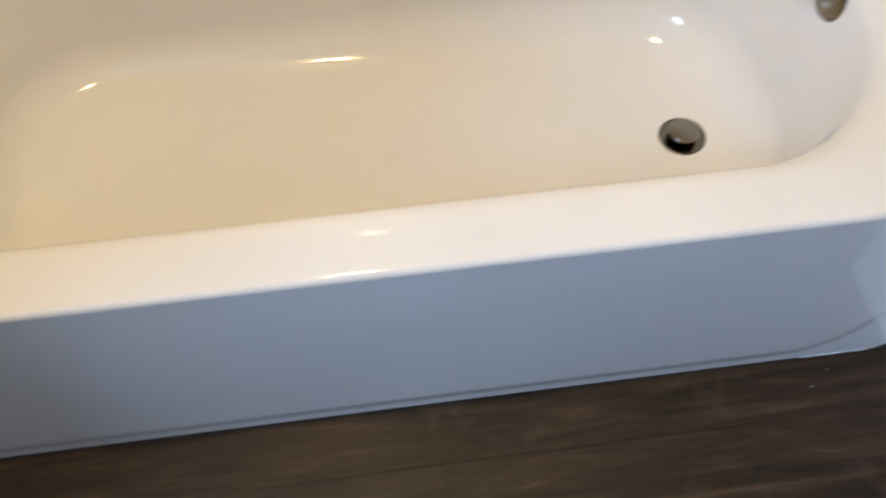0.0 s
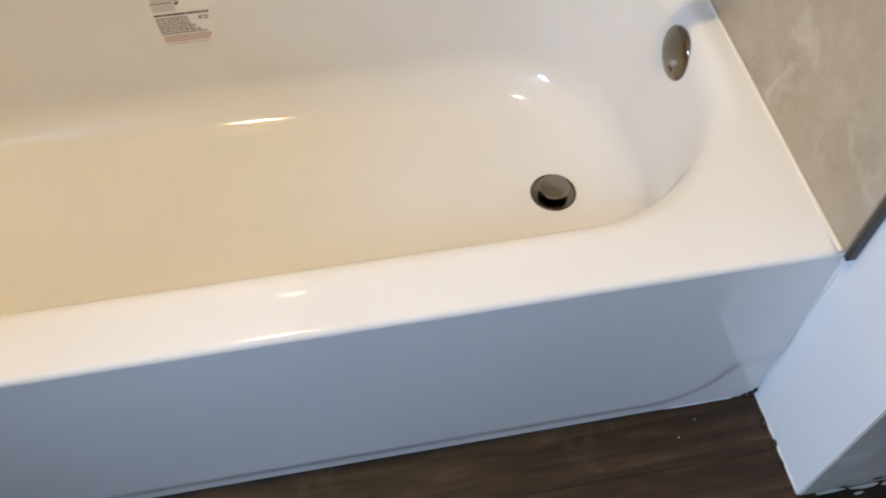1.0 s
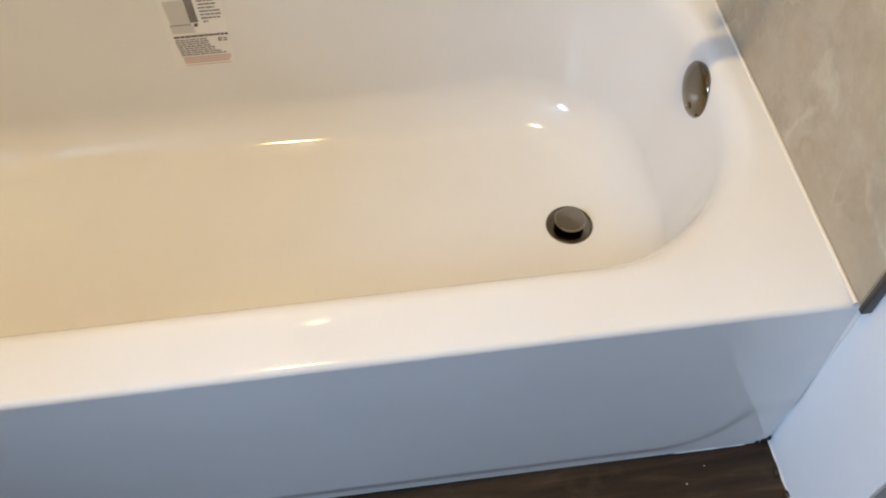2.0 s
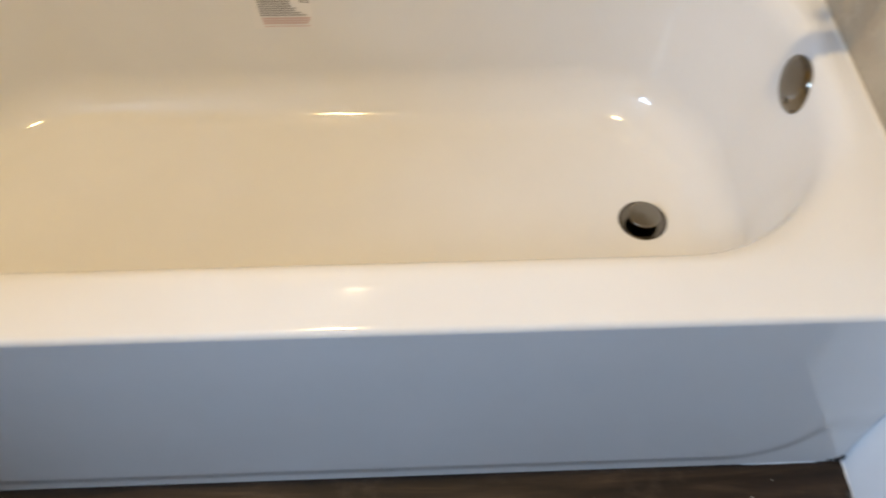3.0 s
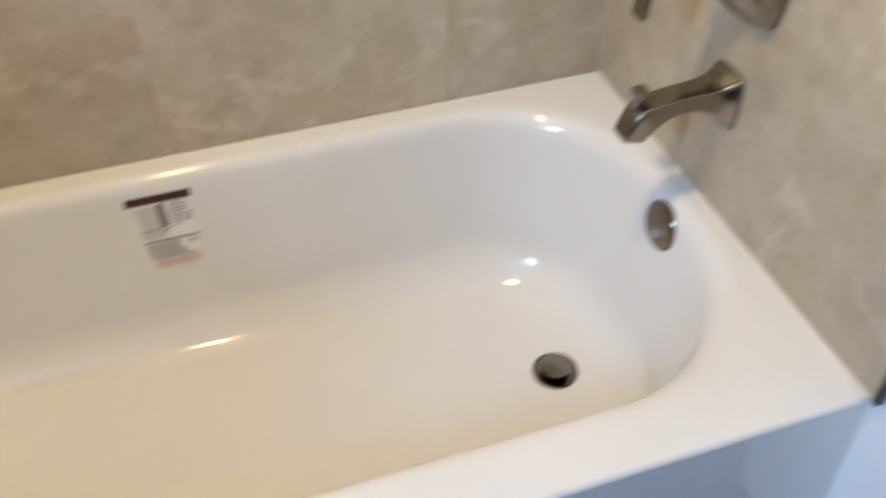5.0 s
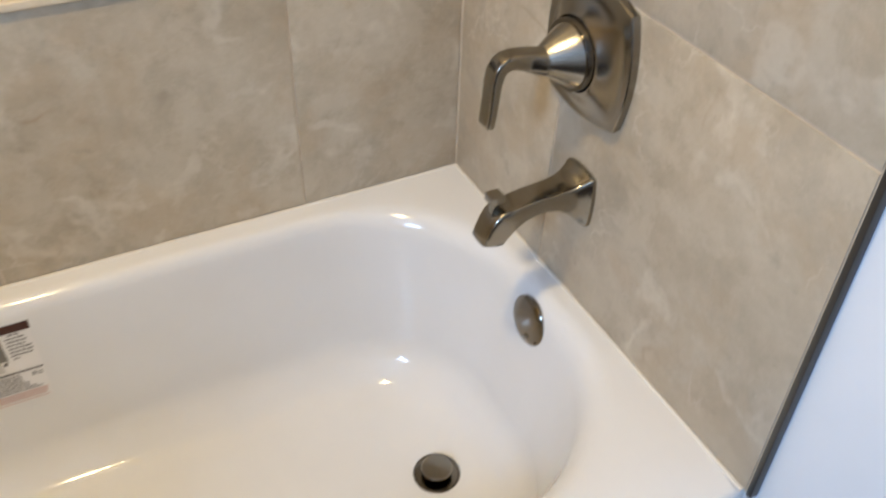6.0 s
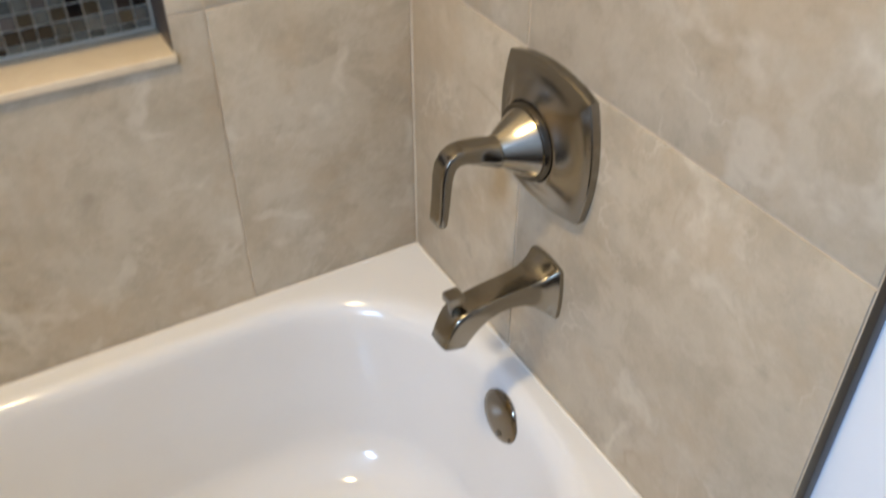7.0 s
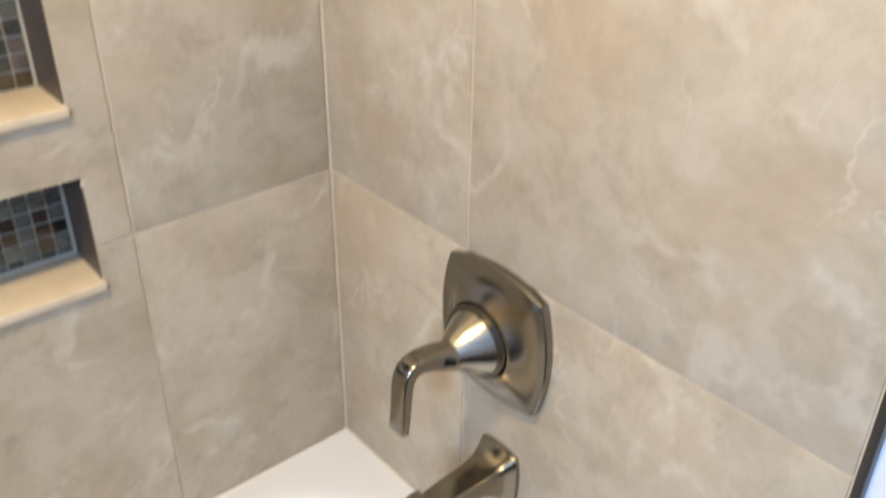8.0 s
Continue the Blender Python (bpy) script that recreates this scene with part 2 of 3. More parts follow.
def spin(profile, steps=48):
    """A body of revolution about z from (radius, height) pairs."""
    loops = [[(r * math.cos(2 * math.pi * i / steps), r * math.sin(2 * math.pi * i / steps), h) for i in range(steps)] for r, h in profile]
    return loft(loops, True, profile[0][0] > 1e-6, profile[-1][0] > 1e-6)


def lerp(a, b, f):
    return a + (b - a) * f


def smooth01(f):
    f = min(1.0, max(0.0, f))
    return f * f * (3 - 2 * f)


# ---------------- the room's shell ----------------
floor = thing("floor", (0, 0, 0), "dark brown wood-look vinyl plank floor", "floor", "", "structure")
part("subfloor", box(ROOM_W - 0.2, ROOM_E + 0.2, ROOM_S - 0.2, 0.95, -0.12, -0.006), WOOD, floor, smooth=False)

ceiling = part("ceiling", box(ROOM_W - 0.2, ROOM_E + 0.2, ROOM_S - 0.2, 0.95, CEIL, CEIL + 0.1), PAINT, None, smooth=False)
tagged(ceiling, "plain white painted bathroom ceiling", "ceiling", "", "structure")


def wall(name, label, *boxes, material=PAINT):
    bm = bmesh.new()
    for b in boxes:
        piece = box(*b)
        me = bpy.data.meshes.new("piece")
        piece.to_mesh(me)
        piece.free()
        bm.from_mesh(me)
        bpy.data.meshes.remove(me)
    ob = part(name, bm, material, None, smooth=False)
    return tagged(ob, label, "wall", "", "structure")


NX0, NX1, NDEPTH = -0.660, -0.327, 0.082        # shower niches
N1 = (0.803, 0.935)
N2 = (1.021, 1.255)
YB = D + 0.010
# back wall with two holes for the niches
wall("wall_north", "wall behind the tiles with two recessed niches",
     (XW - 0.15, NX0 - 0.012, YB, YB + 0.12, 0, CEIL), (NX1 + 0.012, 0.14, YB, YB + 0.12, 0, CEIL),
     (NX0 - 0.012, NX1 + 0.012, YB, YB + 0.12, 0, N1[0] - 0.024), (NX0 - 0.012, NX1 + 0.012, YB, YB + 0.12, N1[1] + 0.012, N2[0] - 0.024),
     (NX0 - 0.012, NX1 + 0.012, YB, YB + 0.12, N2[1] + 0.012, CEIL), (NX0 - 0.012, NX1 + 0.012, YB + 0.10, YB + 0.12, N1[0] - 0.024, N2[1] + 0.012))
wall("wall_east", "wall behind the end tiles of the tub alcove", (0.010, 0.14, -0.004, YB, 0, CEIL))
wall("wall_return", "white painted wall end beside the tub", (0.012, ROOM_E, -0.166, -0.004, 0, CEIL), material=DAYLIT_PAINT)
wall("wall_west", "wall behind the far end tiles of the alcove", (XW - 0.13, XW - 0.010, 0.0, YB, 0, CEIL))
wall("wall_north_west", "taupe painted wall beside the alcove", (ROOM_W, XW - 0.13, 0.0, 0.12, 0, CEIL), material=ROOM_PAINT)
wall("wall_south", "plain taupe painted bathroom wall", (ROOM_W - 0.12, ROOM_E + 0.12, ROOM_S - 0.12, ROOM_S, 0, CEIL), material=ROOM_PAINT)
wall("wall_far_east", "plain taupe painted bathroom wall", (ROOM_E, ROOM_E + 0.12, ROOM_S, -0.004, 0, CEIL), material=ROOM_PAINT)
wall("wall_far_west", "taupe painted wall with a window", (ROOM_W - 0.12, ROOM_W, ROOM_S, WY[0], 0, CEIL), (ROOM_W - 0.12, ROOM_W, WY[1], 0.12, 0, CEIL),
     (ROOM_W - 0.12, ROOM_W, WY[0], WY[1], 0, WZ[0]), (ROOM_W - 0.12, ROOM_W, WY[0], WY[1], WZ[1], CEIL), material=ROOM_PAINT)

# added half wall, out of view: keeps window light off left apron and basin
wall("wall_partition", "added unseen half wall that blocks window light from the tub", (XW - 0.13, XW - 0.03, -0.45, 0.0, 0, 1.22), material=ROOM_PAINT)

window = thing("window_1", (ROOM_W - 0.07, WY[0], WZ[0]), "white framed bathroom window letting in daylight", "window", "", "structure")
wh, ww = WY[1] - WY[0], WZ[1] - WZ[0]
for a in (box(-0.02, 0.02, 0, wh, 0, 0.03, 0.003), box(-0.02, 0.02, 0, wh, ww - 0.03, ww, 0.003), box(-0.02, 0.02, 0, 0.03, 0.03, ww - 0.03, 0.003), box(-0.02, 0.02, wh - 0.03, wh, 0.03, ww - 0.03, 0.003)):
    part("window_frame", a, PAINT, window)
pane = part("pane", box(-0.003, 0.003, 0.03, wh - 0.03, 0.03, ww - 0.03), GLASS, window, smooth=False)
pane.visible_shadow = False

def recessed_light(at, r, label, glow):
    light = thing("recessed_light", (at[0], at[1], CEIL), label, "ceiling light", "recessed ceiling lights")
    part("trim_ring", spin([(r, 0.0), (r + 0.026, 0.0), (r + 0.024, -0.008), (r + 0.002, -0.010), (r, 0.0)]), PAINT, light)
    part("diffuser", spin([(0.0001, -0.001), (r - 0.001, -0.001), (r - 0.001, -0.004), (0.0001, -0.004)]), glow, light)


recessed_light(LAMP, 0.085, "bright round recessed light in the bathroom ceiling", LAMP_GLASS)
recessed_light(SHOWER, 0.045, "small dim recessed light above the tub", LAMP_GLASS)


# ---------------- bathtub ----------------
def rounded(xl, xr, yf, yb, r, per=20, straight=16):
    """A rounded rectangle, the same number of points each time."""
    r = min(r, (xr - xl) / 2 - 0.001, (yb - yf) / 2 - 0.001)
    pts = []
    corners = [(xr - r, yf + r, -90), (xr - r, yb - r, 0), (xl + r, yb - r, 90), (xl + r, yf + r, 180)]
    for k, (cx, cy, a0) in enumerate(corners):
        for i in range(per):
            a = radians(a0 + 90 * i / (per - 1))
            pts.append((cx + r * math.cos(a), cy + r * math.sin(a)))
        nx, ny, na = corners[(k + 1) % 4]
        a = radians(a0 + 90)
        p, q = (cx + r * math.cos(a), cy + r * math.sin(a)), (nx + r * math.cos(radians(na)), ny + r * math.sin(radians(na)))
        for i in range(1, straight):
            pts.append((lerp(p[0], q[0], i / straight), lerp(p[1], q[1], i / straight)))
    return pts


X0, X1, Y1 = XW - 0.006, 0.010, D + 0.008
TOP = (-1.405, -0.0275, 0.078, 0.712, 0.235)       # inner edge of the rim
LOW = (-1.336, -0.076, 0.150, 0.677, 0.208)       # where the sides meet the floor's fillet
FLOOR_Z = 0.040
DRAIN = (-0.205, 0.394)
OVER = (-0.0525, 0.398, 0.330)


def rim_z(x, y):
    """The rim is slightly crowned: it falls to the front edge."""
    d = max(0.0, 0.072 - y)
    return H + 0.002 - (d * d / 0.14 if d < 0.01176 else 0.168 * d - 0.000988)


def basin_z(x, y):
    """The floor falls gently to the drain."""
    d = math.hypot(x - DRAIN[0], y - DRAIN[1])
    return FLOOR_Z + 0.014 * smooth01((d - 0.03) / 1.0) - 0.004 * (1 - smooth01(d / 0.06))


def tub_shell():
    loops = []
    # rim, from the outside in
    out = rounded(X0, X1, 0.010, Y1, 0.004)
    for f in (0.0, 0.15, 0.3, 0.45, 0.6, 0.75):
        inner = rounded(*TOP[:4], TOP[4])
        lp = []
        for (ax, ay), (bx, by) in zip(out, inner):
            x, y = lerp(ax, bx, f), lerp(ay, by, f)
            lp.append((x, y, rim_z(x, y)))
        loops.append(lp)
    # rolled inner edge, softer at the drain's end
    p0 = rounded(*TOP)
    p1 = rounded(TOP[0] + 0.03, TOP[1] - 0.03, TOP[2] + 0.03, TOP[3] - 0.03, TOP[4])
    soft = [smooth01((x + 0.30) / 0.22) for x, _ in p0]
    for f, dz in ((-0.006, 0.0), (0.000, 0.0006), (0.0045, 0.0022), (0.0085, 0.0050), (0.0120, 0.0090), (0.0150, 0.0145), (0.0172, 0.0215)):
        lp = []
        for (ax, ay), (bx, by), k in zip(p0, p1, soft):
            g = (f * (1 + 0.4 * k) if f > 0 else f) / 0.03
            x, y = lerp(ax, bx, g), lerp(ay, by, g)
            lp.append((x, y, rim_z(x, y) - dz * (1 + 0.5 * k)))
        loops.append(lp)
    # side walls
    zb = 0.125
    edge, low = loops[-1], rounded(*LOW)
    for i in range(1, 15):
        f = i / 14
        bow = f + 0.06 * math.sin(math.pi * f)
        loops.append([(lerp(a[0], b[0], bow), lerp(a[1], b[1], bow), lerp(a[2], zb, f)) for a, b in zip(edge, low)])
    # fillet into the floor
    R = 0.075
    for i in range(1, 13):
        ang = radians(90 * i / 12)
        inset, drop = R * (1 - math.cos(ang)) * 1.15, (zb - FLOOR_Z - 0.006) * math.sin(ang)
        ring = rounded(LOW[0] + inset, LOW[1] - inset, LOW[2] + inset, LOW[3] - inset, LOW[4] - inset * 0.6)
        f = smooth01((i - 6) / 6)
        loops.append([(x, y, lerp(zb - drop, basin_z(x, y), f)) for x, y in ring])
    # floor towards its middle line
    e = [LOW[0] + R * 1.15, LOW[1] - R * 1.15, LOW[2] + R * 1.15, LOW[3] - R * 1.15]
    for f in (0.12, 0.25, 0.4, 0.55, 0.7, 0.85, 0.97):
        ins = f * (e[3] - e[2]) / 2
        loops.append([(x, y, basin_z(x, y)) for x, y in rounded(e[0] + ins, e[1] - ins, e[2] + ins, e[3] - ins, max(0.003, (LOW[4] - R * 0.69) * (1 - f)))])
    return loft(loops, True, False, True)


def apron_bow(x, z):
    """Relief of the pressed apron: a shallow proud panel with a rounded lower corner."""
    r = 0.11
    ax, az = X1 - 0.066 - r, 0.030 + r
    dx, dz = x - ax, az - z
    if dx > 0 and dz > 0:
        s = math.hypot(dx, dz) - r
    else:
        s = max(dx, dz) - r
    return 0.0042 * (1 - smooth01((s + 0.013) / 0.030) * (1 - smooth01((z - 0.085) / 0.07)))


def tub_apron():
    xs = sorted(set([round(lerp(X0, -0.30, i / 40), 5) for i in range(41)] + [round(lerp(-0.30, X1, i / 100), 5) for i in range(101)]))
    prof = []
    zr = rim_z(0, 0.010)
    for y in (0.028, 0.022, 0.016):                # runs on from the rim
        prof.append((y, rim_z(0, y) + 0.0003))
    a0, R = math.atan(0.168), 0.009
    for i in range(13):                            # rolled front edge
        a = lerp(a0, radians(90), i / 12)
        prof.append((0.010 + R * (math.sin(a0) - math.sin(a)), zr + 0.0003 - R * (math.cos(a0) - math.cos(a))))
    ye, ze = prof[-1]
    for i in range(1, 25):
        prof.append((lerp(ye, 0.0, i / 24), lerp(ze, 0.15, i / 24)))
    for i in range(1, 61):
        prof.append((0.0, lerp(0.15, 0.0, i / 60)))
    loops = []
    for y, z in prof:
        fade = smooth01((ze - z) / 0.08)
        loops.append([(x, y + (0.0030 - apron_bow(x, z)) * fade - 0.009 * (ze - min(z, ze)) / ze, z) for x in xs])
    return loft(loops, False)


tub = thing("bathtub", (-0.76, 0.37, 0), "glossy white enamelled alcove bathtub set into tiled walls", "bathtub")
off = (0.76, -0.37, 0)
basin = part("basin", shifted(tub_shell(), *off), ENAMEL, tub, angle=60)
# the drain's hole through the floor
cutter = part("cutter", shifted(spin([(0.0375, -0.2), (0.0375, 0.2)]), DRAIN[0], DRAIN[1], 0.0), ENAMEL)
cut = basin.modifiers.new("hole", 'BOOLEAN')
cut.object, cut.operation, cut.solver = cutter, 'DIFFERENCE', 'EXACT'
bpy.context.view_layer.update()
holed = bpy.data.meshes.new_from_object(basin.evaluated_get(bpy.context.evaluated_depsgraph_get()))
basin.modifiers.clear()
basin.data = holed
bpy.data.objects.remove(cutter)
part("apron", shifted(tub_apron(), *off), ENAMEL, tub, "smooth white front apron", angle=60)

# drain with lifted stopper
drain = part("drain", shifted(spin([(0.0400, 0.0012), (0.0390, 0.0032), (0.0375, 0.0036), (0.0358, 0.0020), (0.0345, -0.003), (0.0325, -0.010), (0.0300, -0.016), (0.0285, -0.030)]),
                              DRAIN[0] + off[0], DRAIN[1] + off[1], FLOOR_Z - 0.003), POLISHED, tub, "dark nickel drain ring")
part("drain_throat", shifted(spin([(0.0290, -0.016), (0.0284, -0.014), (0.0276, -0.022), (0.0001, -0.0225)]), DRAIN[0] + off[0], DRAIN[1] + off[1], FLOOR_Z - 0.002), BLACK, drain)
part("stopper", shifted(spin([(0.0001, -0.015), (0.008, -0.015), (0.008, 0.009), (0.0245, 0.0095), (0.0262, 0.0115), (0.0262, 0.0145), (0.0245, 0.0165), (0.0001, 0.0175)]),
                        DRAIN[0] + off[0], DRAIN[1] + off[1], FLOOR_Z), NICKEL, drain, "raised round nickel stopper")

# overflow cover on the end wall of the basin
cover = spin([(0.0001, 0.0095), (0.020, 0.0092), (0.031, 0.0082), (0.0375, 0.0058), (0.0402, 0.0025), (0.0400, -0.002), (0.034, -0.010)], 56)
bmesh.ops.transform(cover, matrix=Matrix.Translation((OVER[0] + off[0], OVER[1] + off[1], OVER[2])) @ Euler((0, radians(-84), 0)).to_matrix().to_4x4(), verts=cover.verts)
overflow = part("overflow_cover", cover, POLISHED, tub, "round polished nickel overflow cover")
screw = spin([(0.0050, -0.001), (0.0050, 0.0015), (0.0038, 0.0026), (0.0026, 0.0002), (0.0001, -0.0002)], 20)
bmesh.ops.transform(screw, matrix=Matrix.Translation((OVER[0] + off[0] - 0.0106, OVER[1] + off[1] - 0.011, OVER[2] - 0.0190)) @ Euler((0, radians(-80), 0)).to_matrix().to_4x4(), verts=screw.verts)
part("screw", screw, NICKEL, overflow)


# ---------------- shower valve and tub spout ----------------
def bowed_square(cy, cz, half_y, half_z, bow, x, per=14):
    """A square with sharp corners and bowed sides, in a plane of constant x."""
    pts = []
    cs = [(-1, -1), (1, -1), (1, 1), (-1, 1)]
    for k in range(4):
        (ay, az), (by, bz) = cs[k], cs[(k + 1) % 4]
        ny, nz = (ay + by) / 2, (az + bz) / 2
        for i in range(per):
            f = i / per
            b = bow * 4 * f * (1 - f)
            pts.append((x, cy + half_y * lerp(ay, by, f) + ny * b, cz + half_z * lerp(az, bz, f) + nz * b))
    return pts


def circle(cy, cz, r, x, like, squash=1.0):
    """As many points round a circle as the bowed square has, from the same corner."""
    n = len(like)
    return [(x, cy + r * math.cos(radians(225 + 360 * i / n)), cz + squash * r * math.sin(radians(225 + 360 * i / n))) for i in range(n)]


VY, VZ = 0.408, 0.768
valve = thing("shower_valve", (0, VY, VZ), "brushed nickel shower valve with square plate and lever on tiles", "shower valve")
loops = [bowed_square(0, 0, 0.073, 0.075, 0.013, 0.0), bowed_square(0, 0, 0.0740, 0.0760, 0.013, -0.0108), bowed_square(0, 0, 0.0730, 0.0750, 0.013, -0.0124), bowed_square(0, 0, 0.0690, 0.0710, 0.012, -0.0128)]
ring = loops[-1]
for i in range(1, 21):
    f = i / 20
    x = -0.0128 - 0.0190 * f ** 1.9
    c = circle(0, 0, 0.0490, x, ring)
    loops.append([(x, lerp(a[1], b[1], f), lerp(a[2], b[2], f)) for a, b in zip(ring, c)])
loops.append(circle(0, 0, 0.0478, -0.0322, ring))
loops.append(circle(0, 0, 0.0440, -0.0270, ring))
part("plate", loft(loops, True, False, True), PLATE, valve, "square plate with bowed edges", angle=30)
# recessed neck of the valve, its shade painted in with the darker nickel
part("gap_ring", loft([circle(0, 0, r, x, ring) for r, x in ((0.0452, -0.018), (0.0452, -0.0392), (0.0444, -0.0402), (0.0400, -0.0402), (0.0385, -0.0375), (0.030, -0.0375))], True), NICKEL_SHADED, valve, "round nickel collar behind the handle, coloured dark for shade")


def tube(stations, n=24):
    """A skin over flattened rings: centre, direction, half width (y), half thickness."""
    loops = []
    for (cx, cy, cz), (dx, dz), w, h, sq in stations:
        l = math.hypot(dx, dz)
        ux, uz = -dz / l, dx / l
        lp = []
        for i in range(n):
            a = 2 * math.pi * i / n
            c, s = math.cos(a), math.sin(a)
            c = math.copysign(abs(c) ** sq, c)
            s = math.copysign(abs(s) ** sq, s)
            lp.append((cx + ux * h * s, cy + w * c, cz + uz * h * s))
        loops.append(lp)
    return loft(loops, True, True, True)


part("handle_cone", loft([circle(0, 0, r, x, ring) for r, x in ((0.0345, -0.0355), (0.0400, -0.0362), (0.0405, -0.0370), (0.0400, -0.0380), (0.0184, -0.0722), (0.0170, -0.0728))], True, False, True), TURNED, valve, "tapered handle base", angle=30).location.x = -0.003
lever = tube([((-0.0722, 0, 0.0), (-1, 0.0), 0.0176, 0.0176, 1.0), ((-0.0735, 0, 0.0), (-1, 0.04), 0.0184, 0.0182, 0.95), ((-0.079, 0, 0.0012), (-1, 0.14), 0.0172, 0.0162, 0.80), ((-0.087, 0, 0.0036), (-1, 0.24), 0.0154, 0.0138, 0.58),
              ((-0.099, 0, 0.0072), (-1, 0.22), 0.0138, 0.0114, 0.44), ((-0.112, 0, 0.0098), (-1, 0.08), 0.0129, 0.0098, 0.38), ((-0.1215, 0, 0.0090), (-1, -0.30), 0.0125, 0.0092, 0.36), ((-0.1285, 0, 0.0052), (-1, -0.85), 0.0123, 0.0088, 0.36),
              ((-0.1335, 0, -0.0030), (-0.5, -1), 0.0122, 0.0083, 0.36), ((-0.1360, 0, -0.016), (-0.14, -1), 0.0121, 0.0076, 0.36), ((-0.1380, 0, -0.042), (-0.06, -1), 0.0122, 0.0067, 0.36),
              ((-0.1398, 0, -0.060), (-0.09, -1), 0.0127, 0.0062, 0.36), ((-0.1414, 0, -0.0718), (-0.12, -1), 0.0126, 0.0057, 0.36), ((-0.1417, 0, -0.0732), (-0.12, -1), 0.0118, 0.0048, 0.4)], 40)
bmesh.ops.translate(lever, verts=[q for q in lever.verts if q.co.x < -0.08], vec=(-0.001, 0.003, 0.0))
part("lever", lever, NICKEL, valve, "curved down-turned lever", angle=30).location.x = -0.003

SY, SZ = 0.392, 0.562
spout = thing("tub_spout", (0, SY, SZ), "brushed nickel tub spout with diverter knob on tiles", "tub spout")


def spout_section(tx, tz, bx, bz, hw, bow, n=8):
    """A squared section of the spout between its top and bottom point, with softly rounded corners."""
    lp = []
    for _, y, v in bowed_square(0, 0, 1.0, 1.0, bow, 0, n):
        k = 1.0 - 0.022 * max(0.0, abs(y) + abs(v) - 1.72) / 0.28
        f = (v * k + 1) / 2
        lp.append((lerp(bx, tx, f), y * k * hw, lerp(bz, tz, f)))
    return lp


sections = [(0.0, 0.038, 0.0, -0.040, 0.0310, 0.10), (-0.004, 0.0385, -0.004, -0.0405, 0.0315, 0.10), (-0.007, 0.037, -0.007, -0.039, 0.0305, 0.10), (-0.013, 0.0325, -0.012, -0.033, 0.0275, 0.09),
            (-0.022, 0.0275, -0.021, -0.0245, 0.0245, 0.08), (-0.033, 0.0240, -0.032, -0.0150, 0.0220, 0.08), (-0.048, 0.0222, -0.046, -0.0070, 0.0203, 0.08), (-0.066, 0.0214, -0.064, -0.0030, 0.0194, 0.08),
            (-0.086, 0.0205, -0.081, -0.0040, 0.0190, 0.08), (-0.106, 0.0180, -0.096, -0.0090, 0.0188, 0.08), (-0.122, 0.0150, -0.106, -0.0155, 0.0187, 0.08), (-0.134, 0.0115, -0.113, -0.0215, 0.0186, 0.08),
            (-0.1415, 0.0055, -0.118, -0.0270, 0.0185, 0.08), (-0.1475, -0.0050, -0.122, -0.0315, 0.0183, 0.08), (-0.1530, -0.0180, -0.1245, -0.0350, 0.0181, 0.09), (-0.1575, -0.0305, -0.1262, -0.0370, 0.0178, 0.10),
            (-0.1568, -0.0325, -0.1270, -0.0378, 0.0168, 0.10), (-0.1500, -0.0330, -0.1320, -0.0370, 0.0120, 0.05)]
body = loft([spout_section(*q) for q in sections], True, False, True)
bmesh.ops.recalc_face_normals(body, faces=body.faces)
ridge = [e for e in body.edges if len(e.link_faces) == 2 and e.calc_face_angle() > radians(38)]
bmesh.ops.bevel(body, geom=ridge, offset=0.0024, segments=3, profile=0.5, affect='EDGES')
part("spout_body", body, NICKEL, spout, angle=50)
part("diverter_knob", shifted(loft([[(px, py, h) for _, px, py in bowed_square(0, 0, w, w, 0.0006, 0, 4)] for w, h in
                                    ((0.0050, -0.006), (0.0050, 0.0085), (0.0088, 0.0095), (0.0098, 0.0110), (0.0098, 0.0205), (0.0088, 0.0218))], True, False, True), -0.136, 0.0, 0.016), NICKEL, spout, "small square diverter knob", angle=30)


# ---------------- sticker on the inner side of the tub ----------------
def basin_side(z):
    """The y of the tub's back inner side at a height (middle of its length)."""
    zt, zb = H - 0.0215, 0.125
    f = (zt - z) / (zt - zb)
    return lerp(TOP[3] - 0.0172, LOW[3], f + 0.06 * math.sin(math.pi * f))


SW, SH = 0.104, 0.150
ST_X, ST_Z = -0.829, 0.353
sticker = thing("care_sticker", (ST_X, basin_side(ST_Z), ST_Z), "white care label with maroon band stuck inside the tub", "sticker")


def sticker_patch(u0, u1, w0, w1, lift, slant=0.0):
    """A piece of the sticker, bent to the side of the tub: u to the right, w down."""
    loops = []
    steps = max(2, int((w1 - w0) / 0.006) + 1)
    for i in range(steps + 1):
        w = lerp(w0, w1, i / steps)
        z = ST_Z - w
        y = basin_side(z)
        s = slant * (w - w0)
        loops.append([(lerp(u0, u1, j / 6) + s, y - basin_side(ST_Z) - lift, -w) for j in range(7)])
    return loft(loops, False)


sticker_rng = random.Random(5)


def words(a, b, w0, w1):
    """One line of unreadable writing: short bars of uneven length with gaps between them."""
    bm = bmesh.new()
    y0 = basin_side(ST_Z)
    u = a
    while u < b - 0.002:
        e = min(b, u + sticker_rng.uniform(0.004, 0.011))
        q = [(u, w0), (e, w0), (e, w1), (u, w1)]
        bm.faces.new([bm.verts.new((p, basin_side(ST_Z - w) - y0 - 0.0010, -w)) for p, w in q])
        u = e + sticker_rng.uniform(0.0008, 0.0014)
    return bm


